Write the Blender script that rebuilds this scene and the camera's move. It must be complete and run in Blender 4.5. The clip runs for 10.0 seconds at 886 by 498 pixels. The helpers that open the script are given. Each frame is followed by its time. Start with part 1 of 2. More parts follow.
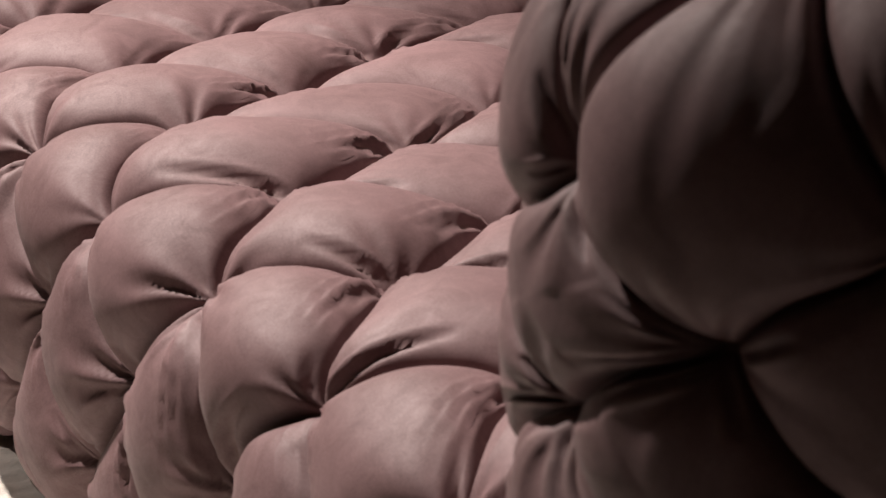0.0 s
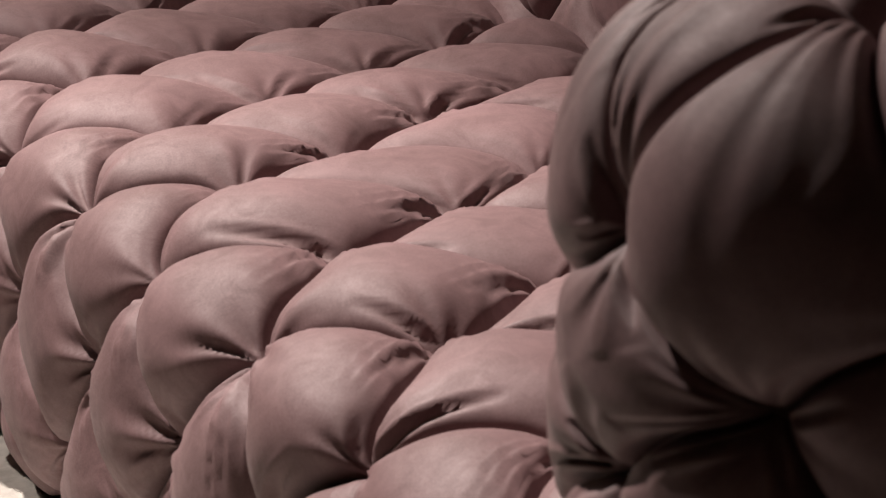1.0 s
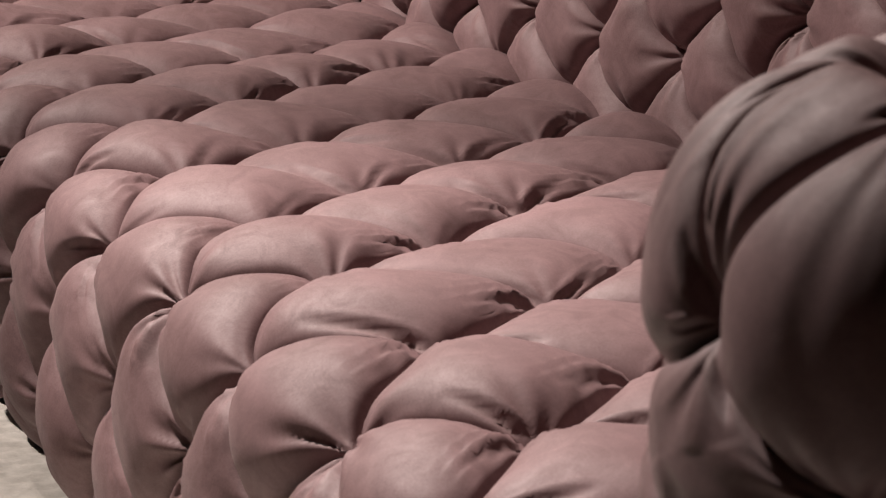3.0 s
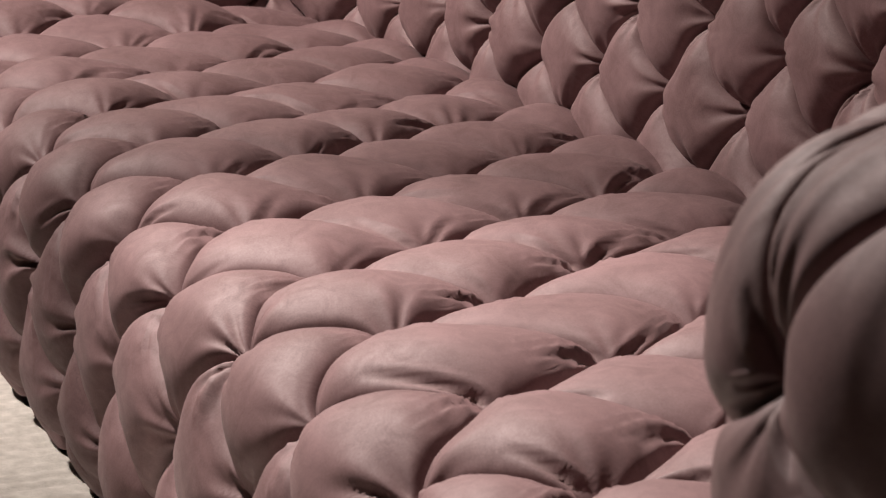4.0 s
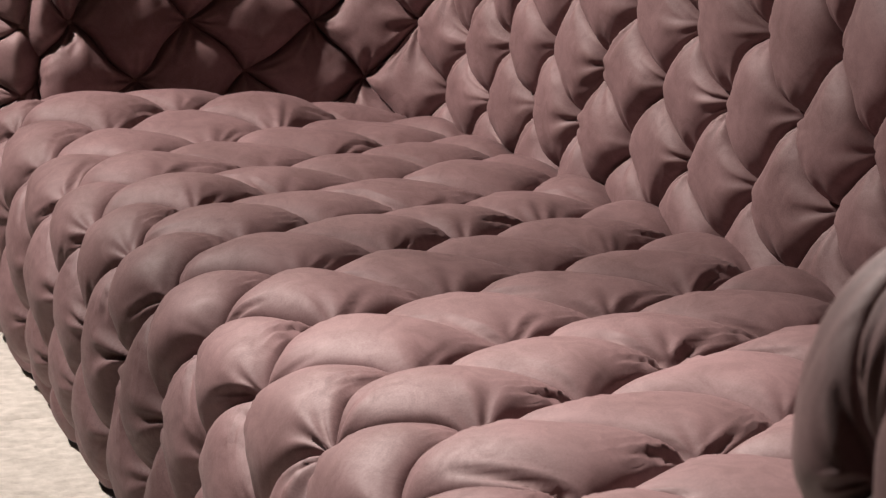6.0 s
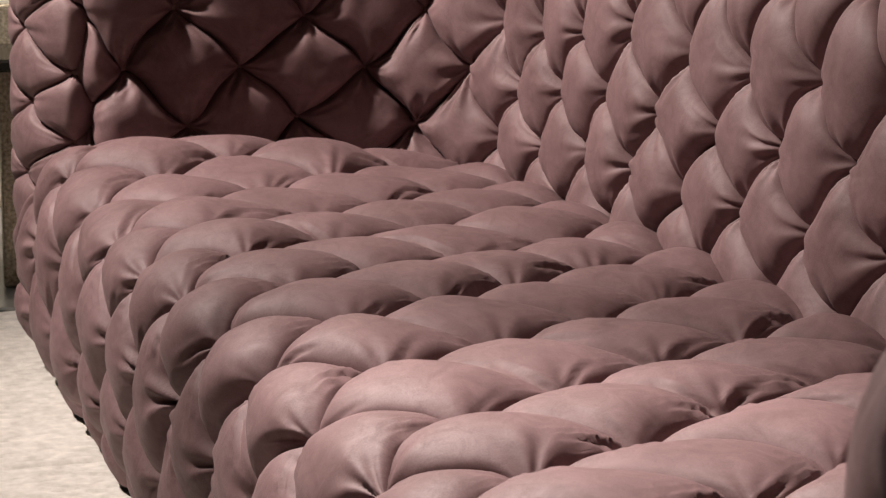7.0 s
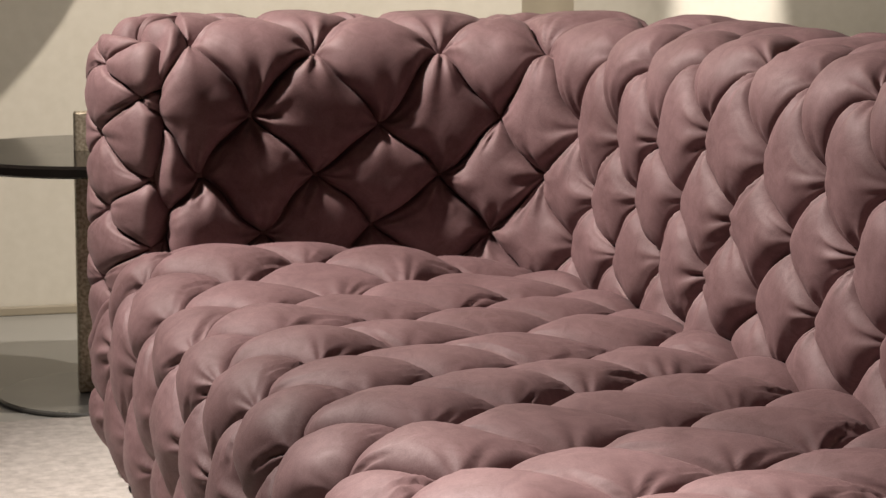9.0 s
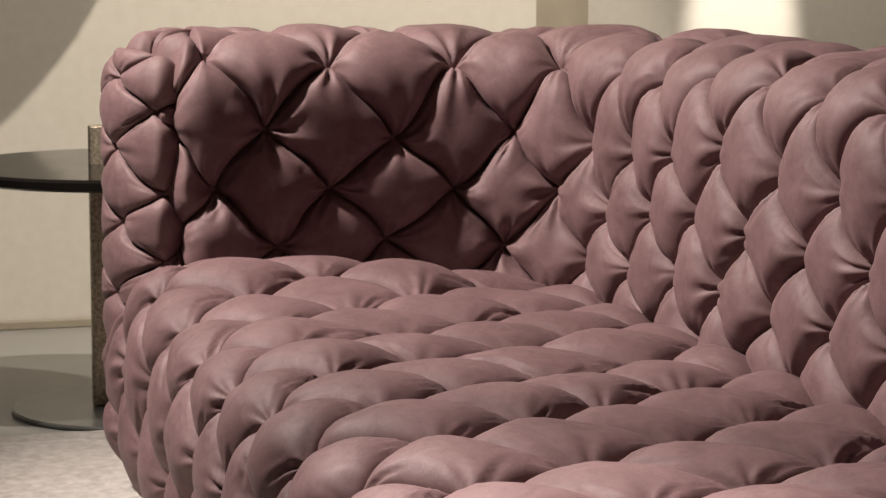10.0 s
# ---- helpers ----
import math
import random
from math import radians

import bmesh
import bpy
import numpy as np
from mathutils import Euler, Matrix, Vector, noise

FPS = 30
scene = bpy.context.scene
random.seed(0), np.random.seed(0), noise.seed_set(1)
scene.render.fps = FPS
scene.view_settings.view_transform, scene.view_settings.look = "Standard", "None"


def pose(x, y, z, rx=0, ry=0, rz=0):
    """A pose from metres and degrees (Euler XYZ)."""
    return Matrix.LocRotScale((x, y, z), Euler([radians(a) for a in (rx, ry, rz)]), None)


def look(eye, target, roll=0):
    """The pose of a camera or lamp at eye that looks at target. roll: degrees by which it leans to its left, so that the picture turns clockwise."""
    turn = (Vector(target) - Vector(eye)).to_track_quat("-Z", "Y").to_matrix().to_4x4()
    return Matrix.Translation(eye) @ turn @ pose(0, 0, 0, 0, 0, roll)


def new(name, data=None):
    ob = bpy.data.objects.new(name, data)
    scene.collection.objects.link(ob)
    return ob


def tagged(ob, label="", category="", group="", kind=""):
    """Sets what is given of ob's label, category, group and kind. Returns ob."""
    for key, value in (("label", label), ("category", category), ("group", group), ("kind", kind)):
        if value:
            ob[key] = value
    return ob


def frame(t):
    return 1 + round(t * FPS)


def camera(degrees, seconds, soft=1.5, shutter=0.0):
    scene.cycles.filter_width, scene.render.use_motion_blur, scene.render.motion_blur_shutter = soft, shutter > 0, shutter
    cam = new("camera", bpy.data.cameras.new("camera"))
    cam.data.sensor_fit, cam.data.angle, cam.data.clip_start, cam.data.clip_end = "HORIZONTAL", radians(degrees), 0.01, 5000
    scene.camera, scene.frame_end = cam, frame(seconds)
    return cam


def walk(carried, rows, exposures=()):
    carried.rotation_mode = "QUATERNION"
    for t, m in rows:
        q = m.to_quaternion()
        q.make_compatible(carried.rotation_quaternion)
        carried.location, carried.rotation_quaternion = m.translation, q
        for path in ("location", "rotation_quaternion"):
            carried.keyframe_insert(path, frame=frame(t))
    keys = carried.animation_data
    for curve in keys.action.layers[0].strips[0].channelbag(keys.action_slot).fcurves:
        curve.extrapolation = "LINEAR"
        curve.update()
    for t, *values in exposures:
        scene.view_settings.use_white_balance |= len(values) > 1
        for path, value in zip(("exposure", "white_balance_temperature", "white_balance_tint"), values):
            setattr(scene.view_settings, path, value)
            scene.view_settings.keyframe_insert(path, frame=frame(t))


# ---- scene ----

# ---- camera: a tripod pan and tilt, no travel ----
EYE = (0.0, 0.0, 0.88)
TURNS = [  # seconds, turn to the right of +y, tilt, roll (degrees)
    (0, 26.575, -19.103, -0.37),
    (0.5, 25.875, -18.298, -0.37),
    (1, 25.333, -17.602, -0.37),
    (1.5, 24.772, -17.002, -0.36),
    (2, 24.126, -16.384, -0.34),
    (2.5, 23.623, -15.944, -0.33),
    (4, 21.400, -14.078, -0.26),
    (4.5, 20.727, -13.468, -0.24),
    (5, 20.196, -12.785, -0.23),
    (6.5, 18.648, -11.276, -0.19),
    (7, 17.968, -10.656, -0.16),
    (7.5, 17.397, -9.970, -0.15),
    (8, 16.916, -9.359, -0.14),
    (8.5, 16.528, -8.654, -0.13),
    (9, 16.158, -8.061, -0.12),
    (9.5, 15.894, -7.719, -0.12),
    (10, 15.812, -7.728, -0.11),
]
cam = camera(21.15, 10.0, soft=1.2)
cam.data.dof.use_dof = True
cam.data.dof.focus_distance = 2.5
cam.data.dof.aperture_fstop = 28.0
walk(cam, [(t, pose(*EYE, 0, 0, -turn) @ pose(0, 0, 0, 90 + tilt) @ pose(0, 0, 0, 0, 0, -roll)) for t, turn, tilt, roll in TURNS])

# ---- world and lights ----
world = bpy.data.worlds.new("world")
scene.world = world
world.use_nodes = True
world.node_tree.nodes["Background"].inputs["Color"].default_value = (1.0, 0.85, 0.7, 1)
world.node_tree.nodes["Background"].inputs["Strength"].default_value = 0.022


def spot(name, eye, target, watts, cone, blend, size, colour):
    lamp = bpy.data.lights.new(name, "SPOT")
    lamp.energy, lamp.spot_size, lamp.spot_blend, lamp.shadow_soft_size, lamp.color = watts, radians(cone), blend, size, colour
    ob = new(name, lamp)
    ob.matrix_world = look(eye, target)
    return ob


WARM = (1.0, 0.9, 0.8)
KEY = (1.0, 0.89, 0.83)
spot("spot_near", (-0.05, 3.0, 2.75), (0.5, 1.4, 0.35), 900, 38, 0.9, 0.06, KEY)
spot("spot_far", (-0.85, 3.47, 2.75), (1.1, 3.1, 0.5), 760, 58, 1.0, 0.05, KEY)
spot("spot_wall", (1.15, 3.0, 2.75), (0.8, 5.22, 0.75), 340, 56, 0.25, 0.02, WARM)
spot("spot_panel", (2.4, 3.4, 2.75), (0.75, 5.22, 0.7), 260, 50, 0.6, 0.04, WARM)
spot("spot_niche", (2.58, 5.2, 2.75), (2.62, 6.2, 0.9), 210, 60, 1.0, 0.03, WARM)
spot("spot_niche_narrow", (2.6, 5.4, 2.75), (2.625, 6.2, 0.60), 1000, 10, 0.7, 0.02, (1.0, 0.92, 0.85))


# ---- materials ----
def material(name, low, high, scale, rough, bump=0.2, bump_scale=400.0, metal=0.0, sheen=0.0, spec=0.5, detail=6.0, coat=0.0):
    m = bpy.data.materials.new(name)
    m.use_nodes = True
    n, l = m.node_tree.nodes, m.node_tree.links
    b = n["Principled BSDF"]
    co = n.new("ShaderNodeTexCoord")
    big = n.new("ShaderNodeTexNoise")
    big.inputs["Scale"].default_value, big.inputs["Detail"].default_value = scale, detail
    fine = n.new("ShaderNodeTexNoise")
    fine.inputs["Scale"].default_value, fine.inputs["Detail"].default_value = bump_scale, 4.0
    ramp = n.new("ShaderNodeValToRGB")
    ramp.color_ramp.elements[0].position, ramp.color_ramp.elements[1].position = 0.3, 0.72
    ramp.color_ramp.elements[0].color, ramp.color_ramp.elements[1].color = (*low, 1), (*high, 1)
    bp = n.new("ShaderNodeBump")
    bp.inputs["Strength"].default_value, bp.inputs["Distance"].default_value = bump, 0.001
    l.new(co.outputs["Object"], big.inputs["Vector"])
    l.new(co.outputs["Object"], fine.inputs["Vector"])
    l.new(big.outputs["Fac"], ramp.inputs["Fac"])
    l.new(ramp.outputs["Color"], b.inputs["Base Color"])
    l.new(fine.outputs["Fac"], bp.inputs["Height"])
    l.new(bp.outputs["Normal"], b.inputs["Normal"])
    mr = n.new("ShaderNodeMapRange")
    mr.inputs["To Min"].default_value, mr.inputs["To Max"].default_value = max(0.02, rough - 0.08), rough + 0.08
    l.new(big.outputs["Fac"], mr.inputs["Value"])
    l.new(mr.outputs["Result"], b.inputs["Roughness"])
    b.inputs["Metallic"].default_value = metal
    b.inputs["Sheen Weight"].default_value = sheen
    b.inputs["Sheen Roughness"].default_value = 0.4
    b.inputs["Specular IOR Level"].default_value = spec
    b.inputs["Coat Weight"].default_value = coat
    return m


def leather(name, low, high):
    """Matt nubuck: cloudy nap at three scales, fine pores, broad dull shine that varies with the nap."""
    m = bpy.data.materials.new(name)
    m.use_nodes = True
    n, l = m.node_tree.nodes, m.node_tree.links
    b = n["Principled BSDF"]
    co = n.new("ShaderNodeTexCoord")

    def noisy(scale, detail, rough=0.55, twist=0.0):
        t = n.new("ShaderNodeTexNoise")
        t.inputs["Scale"].default_value, t.inputs["Detail"].default_value = scale, detail
        t.inputs["Roughness"].default_value, t.inputs["Distortion"].default_value = rough, twist
        l.new(co.outputs["Object"], t.inputs["Vector"])
        return t.outputs["Fac"]

    def mixed(a, b_, w):
        x = n.new("ShaderNodeMix")
        x.inputs["Factor"].default_value = w
        l.new(a, x.inputs["A"])
        l.new(b_, x.inputs["B"])
        return x.outputs["Result"]

    cloud, patch, grain = noisy(7.0, 5.0, 0.6, 0.6), noisy(38.0, 6.0, 0.65, 1.2), noisy(620.0, 3.0)
    tone = mixed(mixed(cloud, patch, 0.45), grain, 0.22)
    ramp = n.new("ShaderNodeValToRGB")
    ramp.color_ramp.elements[0].position, ramp.color_ramp.elements[1].position = 0.39, 0.62
    ramp.color_ramp.elements[0].color, ramp.color_ramp.elements[1].color = (*low, 1), (*high, 1)
    l.new(tone, ramp.inputs["Fac"])
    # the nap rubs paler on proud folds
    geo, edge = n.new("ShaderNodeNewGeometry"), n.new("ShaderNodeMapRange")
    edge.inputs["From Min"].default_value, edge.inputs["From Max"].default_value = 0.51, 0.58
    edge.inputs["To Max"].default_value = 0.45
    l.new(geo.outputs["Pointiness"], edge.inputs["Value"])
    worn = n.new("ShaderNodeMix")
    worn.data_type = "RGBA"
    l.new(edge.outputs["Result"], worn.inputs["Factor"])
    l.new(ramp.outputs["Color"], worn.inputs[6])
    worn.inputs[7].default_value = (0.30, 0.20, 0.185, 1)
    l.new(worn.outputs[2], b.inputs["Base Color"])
    mr = n.new("ShaderNodeMapRange")
    mr.inputs["From Min"].default_value, mr.inputs["From Max"].default_value = 0.3, 0.7
    mr.inputs["To Min"].default_value, mr.inputs["To Max"].default_value = 0.74, 0.58
    l.new(mixed(patch, grain, 0.4), mr.inputs["Value"])
    l.new(mr.outputs["Result"], b.inputs["Roughness"])
    bp = n.new("ShaderNodeBump")
    bp.inputs["Strength"].default_value, bp.inputs["Distance"].default_value = 0.35, 0.0006
    l.new(mixed(noisy(1400.0, 3.0), noisy(160.0, 5.0), 0.35), bp.inputs["Height"])
    l.new(bp.outputs["Normal"], b.inputs["Normal"])
    b.inputs["Specular IOR Level"].default_value = 0.5
    b.inputs["Sheen Weight"].default_value, b.inputs["Sheen Roughness"].default_value = 0.02, 0.5
    return m


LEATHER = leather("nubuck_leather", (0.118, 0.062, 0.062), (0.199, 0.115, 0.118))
BUTTON = material("button_leather", (0.14, 0.076, 0.07), (0.2, 0.115, 0.105), 60.0, 0.5, 0.1, 900.0, spec=0.45)
PLINTH = material("black_base", (0.012, 0.011, 0.01), (0.02, 0.018, 0.016), 30.0, 0.7)
WALL = material("wall_fabric", (0.51, 0.475, 0.40), (0.55, 0.515, 0.44), 40.0, 0.8, 0.3, 700.0)
TRIM = material("trim_paint", (0.26, 0.225, 0.165), (0.30, 0.26, 0.19), 20.0, 0.5)
FLOOR = material("grey_floor", (0.25, 0.245, 0.225), (0.31, 0.30, 0.28), 3.0, 0.35, 0.05, 200.0)
RUG = material("rug_wool", (0.44, 0.41, 0.37), (0.64, 0.60, 0.55), 55.0, 0.9, 1.0, 260.0, spec=0.1, detail=10.0)
CEIL = material("ceiling_paint", (0.6, 0.56, 0.5), (0.64, 0.6, 0.54), 12.0, 0.8)
GLOSS = material("black_lacquer", (0.008, 0.007, 0.006), (0.012, 0.01, 0.009), 10.0, 0.12, 0.0, spec=0.15)
BASEGREY = material("grey_metal", (0.10, 0.098, 0.09), (0.13, 0.127, 0.118), 14.0, 0.3, 0.05, 300.0, metal=0.3)
BRONZE = material("speckled_bronze", (0.2, 0.16, 0.11), (0.62, 0.54, 0.42), 160.0, 0.4, 0.4, 300.0, metal=0.6)


# ---- mesh helpers ----
def link(name, me, mat, parent=None, label=""):
    me.materials.append(mat)
    ob = new(name, me)
    if parent is not None:
        ob.parent = parent
    if label:
        ob["label"] = label
    return ob


def grid_mesh(name, P):
    """A smooth mesh from an array of points, rows by columns."""
    R, C = P.shape[:2]
    idx = np.arange(R * C).reshape(R, C)
    a, b, c, d = idx[:-1, :-1], idx[1:, :-1], idx[1:, 1:], idx[:-1, 1:]
    faces = np.stack([a, b, c, d], -1).reshape(-1, 4)
    me = bpy.data.meshes.new(name)
    me.vertices.add(R * C)
    me.vertices.foreach_set("co", P.reshape(-1).astype(np.float32))
    me.loops.add(faces.size)
    me.loops.foreach_set("vertex_index", faces.reshape(-1).astype(np.int32))
    me.polygons.add(len(faces))
    me.polygons.foreach_set("loop_start", np.arange(0, faces.size, 4, dtype=np.int32))
    me.polygons.foreach_set("use_smooth", np.ones(len(faces), dtype=bool))
    me.update(calc_edges=True)
    return me


def part(name, bm, mat, parent=None, label="", smooth=False):
    me = bpy.data.meshes.new(name)
    for f in bm.faces:
        f.smooth = smooth
    bm.to_mesh(me)
    bm.free()
    return link(name, me, mat, parent, label)


def box(x0, x1, y0, y1, z0, z1, bevel=0.0):
    bm = bmesh.new()
    bmesh.ops.create_cube(bm, size=1, matrix=Matrix.Translation(((x0 + x1) / 2, (y0 + y1) / 2, (z0 + z1) / 2)) @ Matrix.Diagonal((x1 - x0, y1 - y0, z1 - z0, 1)))
    if bevel:
        bmesh.ops.bevel(bm, geom=bm.edges[:], offset=bevel, segments=2, affect="EDGES", profile=0.5)
    return bm


def lathe(profile, cx, cy, n=96):
    bm = bmesh.new()
    rings = []
    for r, z in profile:
        rings.append([bm.verts.new((cx + r * math.cos(2 * math.pi * k / n), cy + r * math.sin(2 * math.pi * k / n), z)) for k in range(n)])
    for A, Bq in zip(rings, rings[1:]):
        for k in range(n):
            bm.faces.new((A[k], A[(k + 1) % n], Bq[(k + 1) % n], Bq[k]))
    bm.faces.new(rings[0][::-1])
    bm.faces.new(rings[-1])
    return bm


# ---- the room ----
def room():
    tagged(part("floor", box(-5, 5, -4, 9, -0.1, 0.0), FLOOR), "smooth grey polished floor", "floor", kind="structure")
    tagged(part("ceiling", box(-5, 5, -4, 9, 2.9, 3.0), CEIL), "plain pale ceiling", "ceiling", kind="structure")
    tagged(part("wall_north", box(-5, 1.70, 5.22, 5.6, 0, 2.9), WALL), "cream fabric-covered wall panel", "wall", kind="structure")
    tagged(part("wall_pier", box(1.703, 1.832, 5.235, 6.2, 0, 2.9), TRIM), "beige pier between two cream walls", "wall", kind="structure")
    tagged(part("wall_niche", box(1.835, 5, 6.2, 6.4, 0, 2.9), WALL), "cream wall washed by a spotlight", "wall", kind="structure")
    tagged(part("wall_west", box(-5.2, -5, -4, 9, 0, 2.9), WALL), "plain cream wall", "wall", kind="structure")
    tagged(part("wall_east", box(5, 5.2, -4, 9, 0, 2.9), WALL), "plain cream wall", "wall", kind="structure")
    tagged(part("wall_south", box(-5, 5, -4.2, -4, 0, 2.9), WALL), "plain cream wall", "wall", kind="structure")
    tagged(part("baseboard", box(-5, 1.70, 5.205, 5.218, 0, 0.02, 0.003), TRIM), "low beige baseboard along the cream wall", "baseboard", kind="structure")


room()


def rug():
    ys = np.arange(-1.5, 4.07, 0.0055)
    xs = np.linspace(-2.2, 2.4, 240)
    rng = np.random.RandomState(3)
    wob = np.cumsum(rng.randn(len(xs))) * 0.0006
    Y, X = np.meshgrid(ys, xs, indexing="ij")
    rib = np.abs(np.sin(math.pi * (Y + wob[None, :]) / 0.026)) ** 0.6
    Z = 0.009 + 0.0028 * rib + 0.0007 * rng.randn(*Y.shape)
    seam = Y - 3.06 - 0.02 * X
    Z -= 0.008 * np.exp(-(seam / 0.006) ** 2)
    Z[0], Z[-1] = 0.0, 0.0
    Yb = Y + 0.0
    Yb[-1] = Yb[-2] + 0.001
    me = grid_mesh("rug", np.stack([X, Yb, Z], -1)[:, ::-1])
    tagged(link("rug", me, RUG), "cream ribbed wool rug under the sofa", "rug")


rug()


# ---- tufting ----
def hashed(a, b, k):
    v = np.sin(a * 127.1 + b * 311.7 + k * 74.7) * 43758.5453
    return v - np.floor(v)


def smooth(a, lo, hi):
    k = np.clip((a - lo) / (hi - lo), 0, 1)
    return k * k * (3 - 2 * k)


def slack(q, r, seed, hold):
    """Unevenness of the hand-set buttons; hold fades it out at the borders."""
    dq = 0.025 * np.sin(r * 1.7 + q * 0.9 + seed) + 0.025 * np.sin(q * 2.3 - r * 0.8 + seed * 2) + 0.03 * np.sin(q * 5.1 + r * 4.3 + seed)
    dr = 0.04 * np.sin(q * 1.9 + r * 1.1 + seed * 3) + 0.04 * np.sin(r * 2.1 - q * 2.9 + seed) + 0.05 * np.sin(q * 4.7 - r * 3.7 + seed)
    return dq * hold[0], dr * hold[1]


def tufts(al, be, H, seed, px, py, lift=0.66, fold=1.0, star=1.6, lean=1.0, full=2.8, rolled=()):
    """Height of buttoned leather over the slanting lattice (al, be), whose whole numbers are buttons."""
    ia, ib = np.floor(al + 1e-6), np.floor(be + 1e-6)
    s, t = np.clip(al - ia, 0, 1), np.clip(be - ib, 0, 1)
    X, Y = 1 - np.abs(2 * s - 1) ** full, 1 - np.abs(2 * t - 1) ** full
    k1, k2, k3, k4 = (hashed(ia, ib, n + seed) for n in (1, 2, 3, 4))
    xy = X * Y
    h = (1 - lift) * (1 + 0.25 * (k1 - 0.5)) * xy ** 0.5 * (1 + 0.3 * (s - 0.5) * (k2 - 0.5) + 0.3 * (t - 0.5) * (k3 - 0.5)) + lift * (X + Y - xy) ** 0.8
    # the drawn-in line of each crease
    near = np.minimum(np.minimum(s, 1 - s) / np.maximum(Y, 0.15), np.minimum(t, 1 - t) / np.maximum(X, 0.15))
    h = h - 0.18 * fold * np.exp(-(near / 0.022) ** 2) * (X + Y - xy)
    # pleats: folds that leave a button beside the crease and run out along it
    for n, (a, b) in enumerate(((s, t), (s, 1 - t), (t, s), (t, 1 - s), (1 - s, t), (1 - t, s), (1 - t, 1 - s), (1 - s, 1 - t))):
        k = hashed(ia, ib, 11 + n + seed)
        on = np.clip((k - 0.35) / 0.4, 0, 1) * (1 if n < 2 else 2 - lean) + (lean - 1 if n < 2 else 0)
        run = np.clip(1 - b / (0.28 + 0.34 * hashed(ia, ib, 21 + n + seed)), 0, 1) ** 0.7 * smooth(b, 0.04, 0.16)
        c = 0.035 + (0.10 + 0.10 * hashed(ia, ib, 31 + n + seed)) * b
        wid = 0.014 + 0.017 * b
        h = h - 0.15 * fold * on * run * np.exp(-((a - c) / wid) ** 2) + 0.05 * fold * on * run * np.exp(-((a - c - 2 * wid) / wid) ** 2)
        if n in rolled:  # leather doubled over along the crease, two or three thin lips
            long = np.clip(1 - b / (0.42 + 0.25 * k), 0, 1) ** 0.5 * smooth(b, 0.03, 0.1)
            for m in (1, 2, 3):
                c = 0.030 * m + (0.05 + 0.03 * k) * m * b
                h = h - (0.12 - 0.025 * m) * long * np.exp(-((a - c) / 0.0085) ** 2) + 0.05 * long * np.exp(-((a - c - 0.016) / 0.010) ** 2)
        if n < 2 and lean > 1:
            h = h - 0.05 * fold * on * run * np.exp(-((a - 2 * c - 2 * wid) / (1.5 * wid)) ** 2)
    # gathers running out from the buttons
    na, nb = np.round(al), np.round(be)
    da, db = al - na, be - nb
    dx, dy = (da + db) / 2 * px, (da - db) * py / 2
    rad, ang = np.hypot(dx, dy), np.arctan2(dy, dx)
    n = 5 + np.floor(6 * hashed(na, nb, 5 + seed))
    ph = 6.28 * hashed(na, nb, 6 + seed)
    pl = np.cos(n * ang + ph + 0.9 * np.sin(2 * ang + ph)) * np.clip(rad / 0.015, 0, 1) ** 2 * np.exp(-(rad / (0.032 + 0.018 * hashed(na, nb, 8 + seed))) ** 2)
    h = h - 0.12 * star * np.clip(pl, -0.25, 1) * (0.4 + hashed(na, nb, 7 + seed))
    # slack in the leather
    h = h + 0.009 * np.sin(11 * s + 5 * t + 6 * k1) * np.sin(8 * t - 4 * s + 6 * k2) * xy
    return H * h


def lattice(q0, q1, r0, r1, n):
    """Points over the pads, closer together near the creases; returns al, be as a grid."""
    u = np.arange(n) / n
    u = 0.45 * u + 0.55 * (0.5 - 0.5 * np.cos(math.pi * u))
    a0, a1 = math.floor(q0 + r0 / 2) - 1, math.ceil(q1 + r1 / 2) + 1
    b0, b1 = math.floor(q0 - r1 / 2) - 1, math.ceil(q1 - r0 / 2) + 1
    al = np.concatenate([k + u for k in range(a0, a1)] + [[a1]])
    be = np.concatenate([k + u for k in range(b0, b1)] + [[b1]])
    return np.meshgrid(al, be, indexing="ij")


def settle(q, r, seed, hold):
    """From the count of buttons to where the leather really lies."""
    a, b = q, r
    for _ in range(6):
        dq, dr = slack(a, b, seed, hold(a, b))
        a, b = q - dq, r - dr
    return a, b


def sheet(name, P, keep):
    """A smooth mesh of the kept squares of a grid of points, with the normals of the whole grid."""
    R, C = P.shape[:2]
    idx = np.arange(R * C).reshape(R, C)
    f = np.stack([idx[:-1, :-1], idx[1:, :-1], idx[1:, 1:], idx[:-1, 1:]], -1)[keep]
    used, inv = np.unique(f, return_inverse=True)
    f = inv.reshape(-1, 4)
    co = P.reshape(-1, 3)[used]
    me = bpy.data.meshes.new(name)
    me.vertices.add(len(co))
    me.vertices.foreach_set("co", co.reshape(-1).astype(np.float32))
    me.loops.add(f.size)
    me.loops.foreach_set("vertex_index", f.reshape(-1).astype(np.int32))
    me.polygons.add(len(f))
    me.polygons.foreach_set("loop_start", np.arange(0, f.size, 4, dtype=np.int32))
    me.polygons.foreach_set("use_smooth", np.ones(len(f), dtype=bool))
    me.update(calc_edges=True)
    me.validate()
    return me


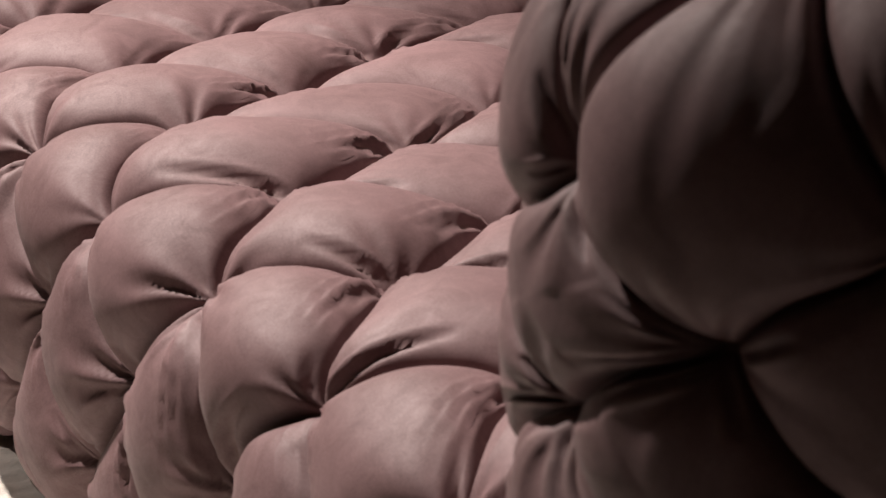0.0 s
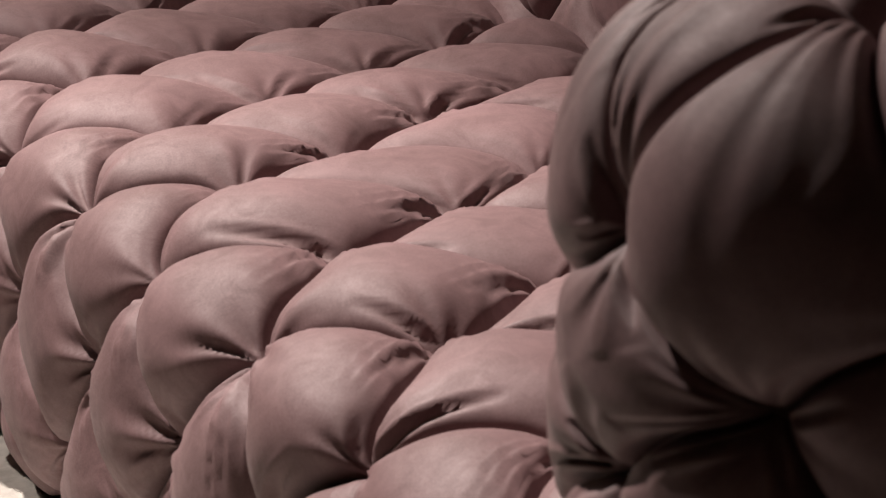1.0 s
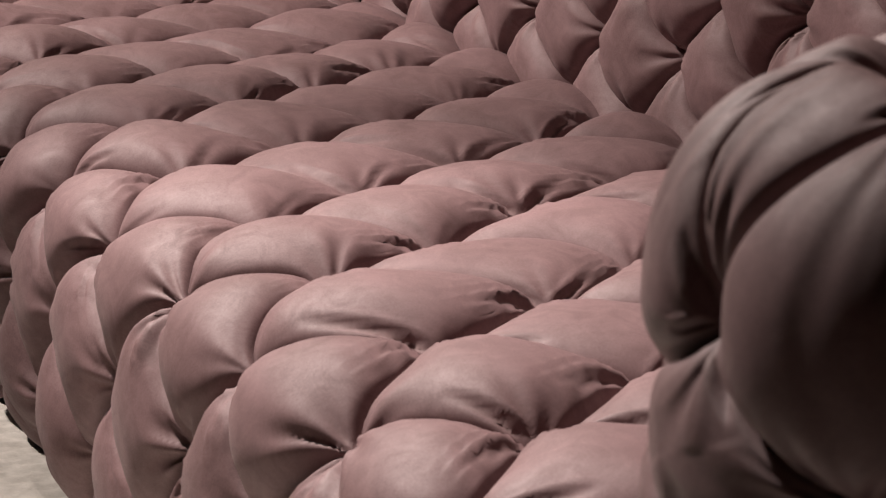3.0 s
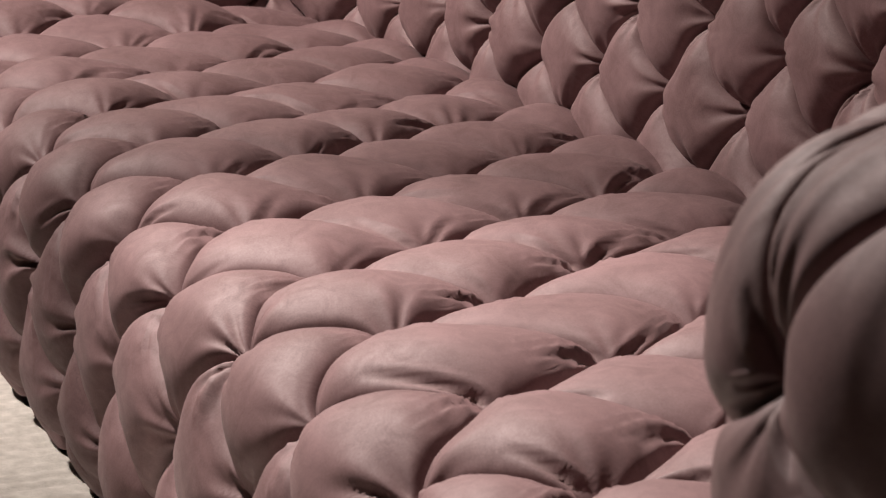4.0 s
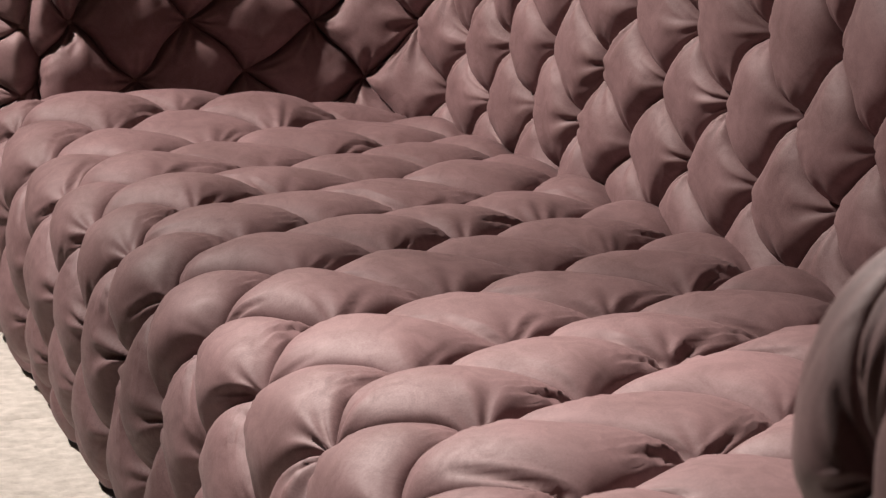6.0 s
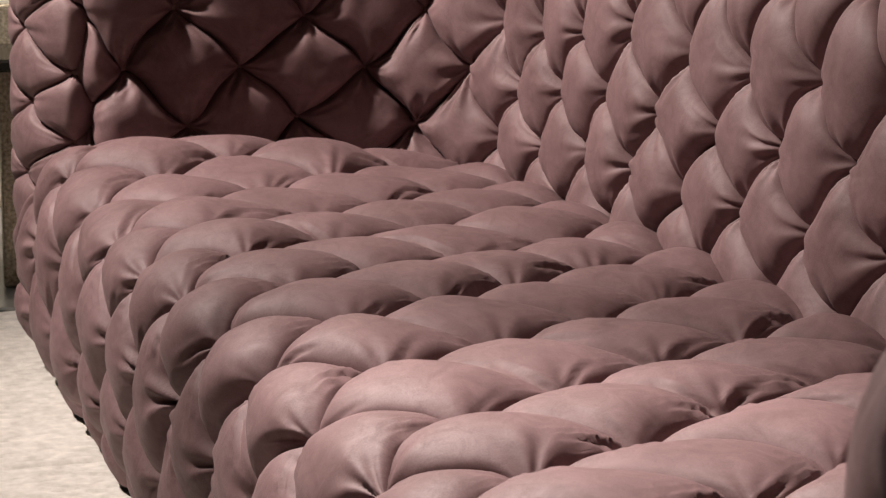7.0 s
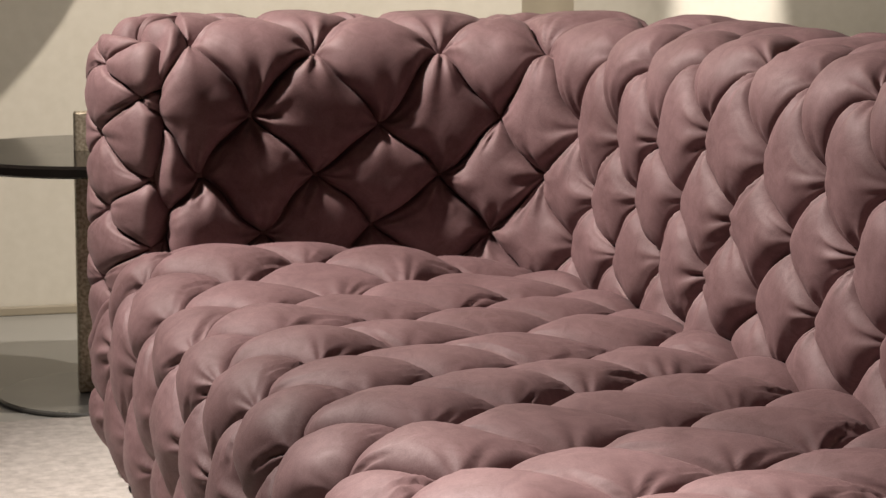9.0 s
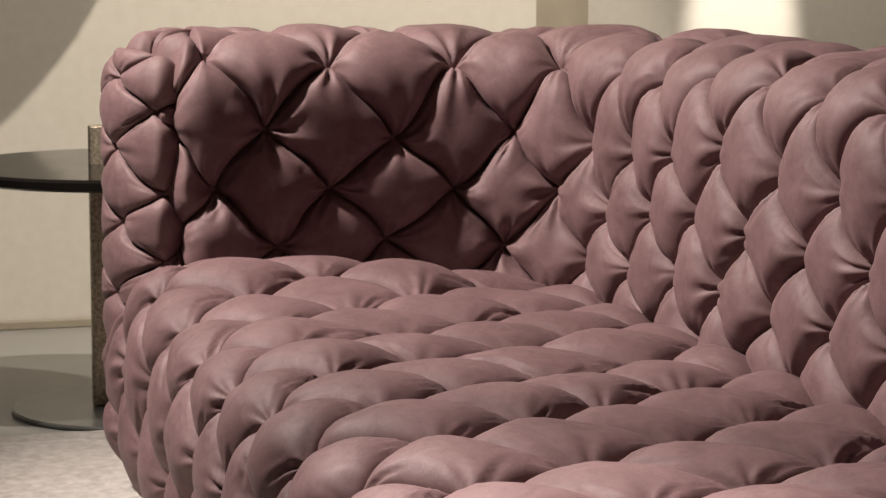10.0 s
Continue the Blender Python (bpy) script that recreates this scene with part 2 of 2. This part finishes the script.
# the band of the sofa: two arms and a back, one wall of even height
CAPX, NEARX, BACKX, NEARY, FARY, RC, HALF = 0.628, 0.575, 1.33, 0.715, 3.64, 0.36, 0.16
ARMLEN, NEARLEN = BACKX - RC - CAPX, BACKX - RC - NEARX
BACKLEN = FARY - NEARY - 2 * RC
CORNER = RC * math.pi / 2
QARM, QNEAR, QCOR, QTOT = ARMLEN / 0.19, NEARLEN / 0.19, 2.05, 21.0
QBACK = QTOT - QARM - QNEAR - 2 * QCOR
TIPFAR, TIPNEAR = 1.5, 1.0  # buttons from the straight to the tip of each arm's round end
ROWV = [0.0, 0.119, 0.25, 0.335, 0.42, 0.505, 0.594, 0.685, 0.778]  # where the half rows lie, from the ridge down
BAND_H, BAND_IN, SEAT_H, SEAT_IN = 0.054, 0.037, 0.047, 0.039


def centre(s):
    """Point, inward normal along the band's middle line, from the far arm's end."""
    b = np.cumsum([ARMLEN, CORNER, BACKLEN, CORNER, NEARLEN])
    s = np.asarray(s, float)
    f1 = np.clip((s - b[0]) / CORNER, 0, 1) * math.pi / 2
    f2 = np.clip((s - b[2]) / CORNER, 0, 1) * math.pi / 2
    x = np.where(s < b[2], CAPX + np.clip(s, 0, b[0]) + RC * np.sin(f1), CAPX + ARMLEN + RC * np.cos(f2) - np.clip(s - b[3], 0, None))
    y = FARY - RC * (1 - np.cos(f1)) - np.clip(s - b[1], 0, BACKLEN) - RC * np.sin(f2)
    turn = f1 + f2
    return x, y, -np.sin(turn), -np.cos(turn)


def section():
    """Half section of the band from its ridge down: run, distance from the middle, height."""
    a = np.linspace(0, math.pi / 2, 80)
    w = HALF * np.sin(a) ** 0.64
    z = 0.595 + 0.118 * np.cos(a) ** 0.64
    zz = np.linspace(0.595, 0.02, 80)[1:]
    ww = HALF - 0.07 * np.clip((0.28 - zz) / 0.26, 0, 1) ** 1.6
    w, z = np.concatenate([w, ww]), np.concatenate([z, zz])
    arc = np.concatenate([[0], np.cumsum(np.hypot(np.diff(w), np.diff(z)))])
    v = np.linspace(0, arc[-1], 400)
    w, z = np.interp(v, arc, w), np.interp(v, arc, z)
    dw, dz = np.gradient(w, v), np.gradient(z, v)
    nw, nz = -dz, dw
    nw[0], nz[0] = 0.0, 1.0
    for k in range(4):
        nw[1:-1], nz[1:-1] = (nw[:-2] + nw[1:-1] + nw[2:]) / 3, (nz[:-2] + nz[1:-1] + nz[2:]) / 3
    m = np.hypot(nw, nz)
    return v, w, z, nw / m, nz / m


SECTION = section()


def band_hold(q, r):
    return (np.clip((q + TIPFAR) / 1.0, 0, 1) * np.clip((QTOT + TIPNEAR - q) / 1.0, 0, 1), np.clip((r + 1) / 1.0, 0, 1))


def band_point(q, r, side, h):
    """The leather's place at the settled count q, r (r from the ridge down), on the inner (1) or outer (-1) face."""
    v = np.interp(r + 1, np.arange(len(ROWV)), ROWV) + np.clip(r + 1 - len(ROWV) + 1, 0, None) * 0.092
    sv = np.interp(q, np.cumsum([0, QARM, QCOR, QBACK, QCOR, QNEAR]), np.cumsum([0, ARMLEN, CORNER, BACKLEN, CORNER, NEARLEN]))
    x, y, nx, ny = centre(sv)
    # the rows sink a little from the far arm's front towards the corner
    v = v + 0.045 * np.clip(x - 0.62, 0, 0.5) * np.clip((QARM + QCOR + 2 - q) / 2, 0, 1) * np.clip(r + 1, 0, 1)
    w, z, nw, nz = (np.interp(v, SECTION[0], a) for a in SECTION[1:])
    nx, ny = nx * side, ny * side
    far, near = q < 0, q > QTOT
    fa = (1 - np.clip(-q / TIPFAR, 0, 1)) * math.pi / 2 * side
    na = (1 - np.clip((q - QTOT) / TIPNEAR, 0, 1)) * math.pi / 2 * side
    nx = np.where(far, -0.84 * np.cos(fa), np.where(near, -np.cos(na), nx))
    ny = np.where(far, -np.sin(fa), np.where(near, np.sin(na), ny))
    W = w + nw * h
    return np.stack([x + nx * W, y + ny * W, np.maximum(z + nz * h, 0.018)], -1)


def cap_mask(ang, v, end):
    """Where the round front of an arm has its own, smaller pads (ang in degrees from the tip)."""
    top = np.where(end, 0.045, 0.085)
    return smooth(-np.abs(ang), -74, -56) * smooth(v, top, top + 0.06)


def cap_point(ang, v, h, end):
    w, z, nw, nz = (np.interp(v, SECTION[0], a) for a in SECTION[1:])
    a = np.radians(ang)
    x0, y0, fx, fy = (CAPX, FARY, 0.84, -1) if end == 0 else (NEARX, NEARY, 1.0, 1)
    W = w + nw * h
    return np.stack([x0 - fx * np.cos(a) * W, y0 + fy * np.sin(a) * W, np.maximum(z + nz * h, 0.018)], -1)


CAP_STEPS, CAP_ROWS, CAP_H, CAP_IN = (80.0, 57.0), (0.055, 0.053), 0.034, 0.022


def cap_phase(end):
    """Angle and run of one button on the arm's round front."""
    return (55.0, 0.232) if end == 0 else (-22.0, 0.262)


def cap_run(r, end):
    """Run from the ridge at the row r of an arm's front; the top pads of the near arm are taller."""
    v = cap_phase(end)[1] + r * CAP_ROWS[end]
    return v if end == 0 else np.where(r < -1, v + (r + 1) * 0.085, v)


def cap(end, n):
    """The small-padded front of an arm; it dips under the larger pads all round."""
    a0, v0 = cap_phase(end)
    CAP_STEP, CAP_ROW = CAP_STEPS[end], CAP_ROWS[end]
    q0, q1, r0, r1 = (-90 - a0) / CAP_STEP, (90 - a0) / CAP_STEP, (0.06 - v0) / CAP_ROW if end == 0 else -2.1, (0.745 - v0) / CAP_ROW
    al, be = lattice(q0, q1, r0, r1, n)
    q, r = (al + be) / 2, al - be
    h = tufts(al, be, CAP_H, 7.1 + end, 0.16, 2 * CAP_ROW, 0.62 - 0.05 * end, 1.6, 0.6) - CAP_IN
    qs, rs = settle(q, r, 7.1 + end, ONE)
    ang, v = a0 + qs * CAP_STEP, cap_run(rs, end)
    h = h - 0.045 * (1 - cap_mask(ang, v, end))
    P = cap_point(ang, v, h, end)
    qc, rc = (q[:-1, :-1] + q[1:, 1:]) / 2, (r[:-1, :-1] + r[1:, 1:]) / 2
    ok = (qc > q0) & (qc < q1) & (rc > r0) & (rc < r1)
    return sheet("front_panel", P, ok) if end == 0 else sheet("front_panel", P[:, ::-1], ok[:, ::-1])


def band():
    al, be = lattice(-TIPFAR, QTOT + TIPNEAR, -9, 7, 38)
    q = np.clip((al + be) / 2, -TIPFAR, QTOT + TIPNEAR)
    r = np.clip(al - be, -9, 7)
    side = np.where(r >= -1, 1.0, -1.0)
    re = np.abs(r + 1) - 1
    # heights are counted on the inner face and mirrored over the ridge and the tips
    h = tufts(q + re / 2, q - re / 2, BAND_H, 0.3, 0.19, 0.184, 0.42, 0.9, 1.1 - 0.2 * smooth(q, 3.2, 4.2), 1.6)
    flat = BAND_H * 0.86
    pole = np.clip(1 - (re + 1) / 0.8, 0, 1) * np.clip(np.maximum(-q, q - QTOT) / 0.4, 0, 1)
    ang = np.where(q < 0, 1 - np.clip(-q / TIPFAR, 0, 1), np.where(q > QTOT, 1 - np.clip((q - QTOT) / TIPNEAR, 0, 1), 1.0)) * 90
    h = h * (1 - pole) + flat * pole - BAND_IN - 0.035 * cap_mask(ang, np.interp(re + 1, np.arange(len(ROWV)), ROWV), q > QTOT)
    qs, rs = settle(q, re, 0.3, band_hold)
    P = band_point(qs, rs, side, h)
    qc, rc = (al[:-1, :-1] + al[1:, 1:] + be[:-1, :-1] + be[1:, 1:]) / 4, (al[:-1, :-1] + al[1:, 1:] - be[:-1, :-1] - be[1:, 1:]) / 2
    ok = (qc > -TIPFAR - 1e-4) & (qc < QTOT + TIPNEAR + 1e-4) & (rc > -9.0 - 1e-4) & (rc < 7.0 + 1e-4)
    cut1, cut2 = 3.0, QTOT - 3.0
    return (sheet("armrest", P, ok & (qc < cut1)), sheet("backrest", P, ok & (qc >= cut1) & (qc < cut2)), sheet("armrest", P, ok & (qc >= cut2)), cut1, cut2)


# seat: runs along y, its skin goes from the back over the top and down the front
ONE = lambda q, r: (1.0, 1.0)
SEATX, SEATY, SPX, SPY = 0.629, 1.497, 0.1333, 0.191
SEATBACK = 1.25


def seat_section():
    """The seat's skin: it rises gently from the back, rolls over the front edge and drops to the rug."""
    p = np.array([(SEATBACK, 0.342), (0.61, 0.377), (0.545, 0.368), (0.503, 0.343), (0.483, 0.30), (0.478, 0.23), (0.482, 0.12), (0.497, 0.06), (0.525, 0.02)])
    arc = np.concatenate([[0], np.cumsum(np.hypot(*np.diff(p, axis=0).T))])
    v = np.linspace(0, arc[-1], 300)
    x, z = np.interp(v, arc, p[:, 0]), np.interp(v, arc, p[:, 1])
    for k in range(20):
        x[1:-1], z[1:-1] = (x[:-2] + x[1:-1] + x[2:]) / 3, (z[:-2] + z[1:-1] + z[2:]) / 3
    dx, dz = np.gradient(x, v), np.gradient(z, v)
    m = np.hypot(dx, dz)
    rows = [arc[8], arc[6], arc[5], arc[3], SEATBACK - SEATX, 0.0]
    return v, x, z, dz / m, -dx / m, rows


*SEAT, SEAT_RUN = seat_section()
SEAT_ROW = [-4.0, -3.0, -2.0, -1.0, 0.0, (SEATBACK - SEATX) / SPX]  # the rows of buttons, from the rug up and over to the back


def seat_point(q, r, h):
    y = SEATY + q * SPY
    v = np.interp(r, SEAT_ROW, SEAT_RUN) + np.clip(SEAT_ROW[0] - r, 0, None) * 0.1
    x, z, nx, nz = (np.interp(v, SEAT[0], a) for a in SEAT[1:])
    Z = np.maximum(z + nz * h, 0.018)
    fall = 0.09 * np.clip((y - 3.43) / 0.17, 0, 1) ** 2.2 + 0.09 * np.clip((0.88 - y) / 0.17, 0, 1) ** 2.2
    fall = fall - 0.028 * np.exp(-((y - 3.34) / 0.12) ** 2) * smooth(1.1 - x, 0.0, 0.25)  # the end by the far arm is stuffed fuller
    fall = fall + 0.07 * np.clip((x - 1.12) / 0.12, 0, 1) ** 2
    return np.stack([x + nx * h, y, Z - fall * np.clip((Z - 0.05) / 0.3, 0, 1)], -1)


def seat():
    q0, q1 = (0.76 - SEATY) / SPY, (3.62 - SEATY) / SPY
    r0, r1 = -4.0, SEAT_ROW[-1]
    al, be = lattice(q0, q1, r0, r1, 44)
    q, r = (al + be) / 2, al - be
    h = tufts(al, be, SEAT_H, 4.7, SPY, 2 * SPX, 0.2, 1.25 + 0.25 * smooth(-r, 1.0, 2.2), 0.6 + 1.6 * smooth(-r, 0.8, 1.8), full=2.5, rolled=(3, 6)) - SEAT_IN
    qs, rs = settle(q, r, 4.7, ONE)
    P = seat_point(qs, rs, h)[:, ::-1]
    qc, rc = (q[:-1, :-1] + q[1:, 1:]) / 2, (r[:-1, :-1] + r[1:, 1:]) / 2
    ok = (qc > q0) & (qc < q1) & (rc > r0) & (rc < r1)
    return sheet("seat", P, ok[:, ::-1])


def button_mesh():
    bm = bmesh.new()
    bmesh.ops.create_uvsphere(bm, u_segments=16, v_segments=8, radius=1, matrix=Matrix.Diagonal((0.0085, 0.0085, 0.0045, 1)))
    for f in bm.faces:
        f.smooth = True
    me = bpy.data.meshes.new("button")
    bm.to_mesh(me)
    bm.free()
    me.materials.append(BUTTON)
    return me


def place_button(me, host, at, deeper):
    n = (at - deeper).normalized()
    ob = new("button", me)
    ob.parent = host
    ob.matrix_local = Matrix.Translation(at) @ n.to_track_quat("Z", "Y").to_matrix().to_4x4()


def sofa():
    root = new("sofa")
    tagged(root, "deep-buttoned mauve-brown nubuck leather sofa on a cream rug", "sofa")
    far, back, near, cut1, cut2 = band()
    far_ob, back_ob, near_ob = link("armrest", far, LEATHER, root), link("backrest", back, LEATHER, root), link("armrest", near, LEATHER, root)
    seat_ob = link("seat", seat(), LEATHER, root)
    disc = button_mesh()
    for end, host, n in ((0, far_ob, 26), (1, near_ob, 60)):
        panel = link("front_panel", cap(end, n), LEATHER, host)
        a0, v0 = cap_phase(end)
        CAP_STEP, CAP_ROW = CAP_STEPS[end], CAP_ROWS[end]
        for i in range(-6, 12):
            for j in range(-6, 7):
                q, r = (np.array([a]) for a in settle(np.array(j / 2), np.array(float(i)), 7.1 + end, ONE))
                ang, v = a0 + q * CAP_STEP, cap_run(r, end)
                if (i + j) % 2 or abs(ang[0]) > 62 or not 0.14 < v[0] < 0.65:
                    continue
                at, low = (Vector(cap_point(ang, v, h, end)[0]) for h in (0.003 - CAP_IN, -0.002 - CAP_IN))
                place_button(disc, host, at, low)
    for k in range(0, int(QTOT) * 2 + 1):
        for row in range(0, 5):
            for side in (1, -1):
                if (k + row) % 2 or (side < 0 and 2 < k / 2 < QTOT - 2):
                    continue
                q, r = (np.array([a]) for a in settle(np.array(k / 2), np.array(float(row)), 0.3, band_hold))
                at, low = (Vector(band_point(q, r, np.array([side]), h)[0]) for h in (0.004 - BAND_IN, -0.001 - BAND_IN))
                place_button(disc, far_ob if k / 2 < cut1 else near_ob if k / 2 > cut2 else back_ob, at, low)
    for j in range(-8, 24):
        for i in range(-3, 5):
            if (i + j) % 2:
                continue
            q, r = (np.array([a]) for a in settle(np.array(j / 2), np.array(float(i)), 4.7, ONE))
            at, low = (Vector(seat_point(q, r, h)[0]) for h in (0.004 - SEAT_IN, -0.001 - SEAT_IN))
            if 0.88 < at.y < 3.45 and at.z > 0.07 and at.x < 1.16:
                place_button(disc, seat_ob, at, low)
    part("plinth", box(0.64, 1.36, 0.76, 3.56, 0.008, 0.06), PLINTH, root)
    return root


sofa()


def side_table(cx, cy):
    root = new("side_table")
    tagged(root, "round black lacquered side table with a bronze post", "side table")
    part("tabletop", lathe([(0.0001, 0.433), (0.292, 0.433), (0.302, 0.437), (0.302, 0.450), (0.296, 0.455), (0.0001, 0.455)], cx, cy), GLOSS, root, smooth=False)
    part("base", lathe([(0.0001, 0.0), (0.2, 0.0), (0.205, 0.003), (0.205, 0.007), (0.201, 0.01), (0.0001, 0.01)], cx, cy), BASEGREY, root, "flat grey metal disc")
    part("post", box(cx - 0.058, cx + 0.058, cy - 0.012, cy + 0.012, 0.01, 0.525, 0.004), BRONZE, root, "speckled bronze post")


side_table(0.605, 4.28)


# unseen globe above the view, added to throw the curved shadow on the wall
def shadow_caster(x, y, z, r):
    root = new("shadow_caster")
    root.location = (x, y, z)
    tagged(root, "unseen round globe on a cord, added to cast a shadow on the wall", "lamp")
    bm = bmesh.new()
    bmesh.ops.create_uvsphere(bm, u_segments=48, v_segments=24, radius=r, matrix=Matrix.Diagonal((1, 1, 0.92, 1)))
    part("globe", bm, WALL, root, smooth=True)
    part("cord", box(-0.004, 0.004, -0.004, 0.004, r * 0.9, 2.9 - z), GLOSS, root)


shadow_caster(0.42, 4.776, 1.41, 0.45)
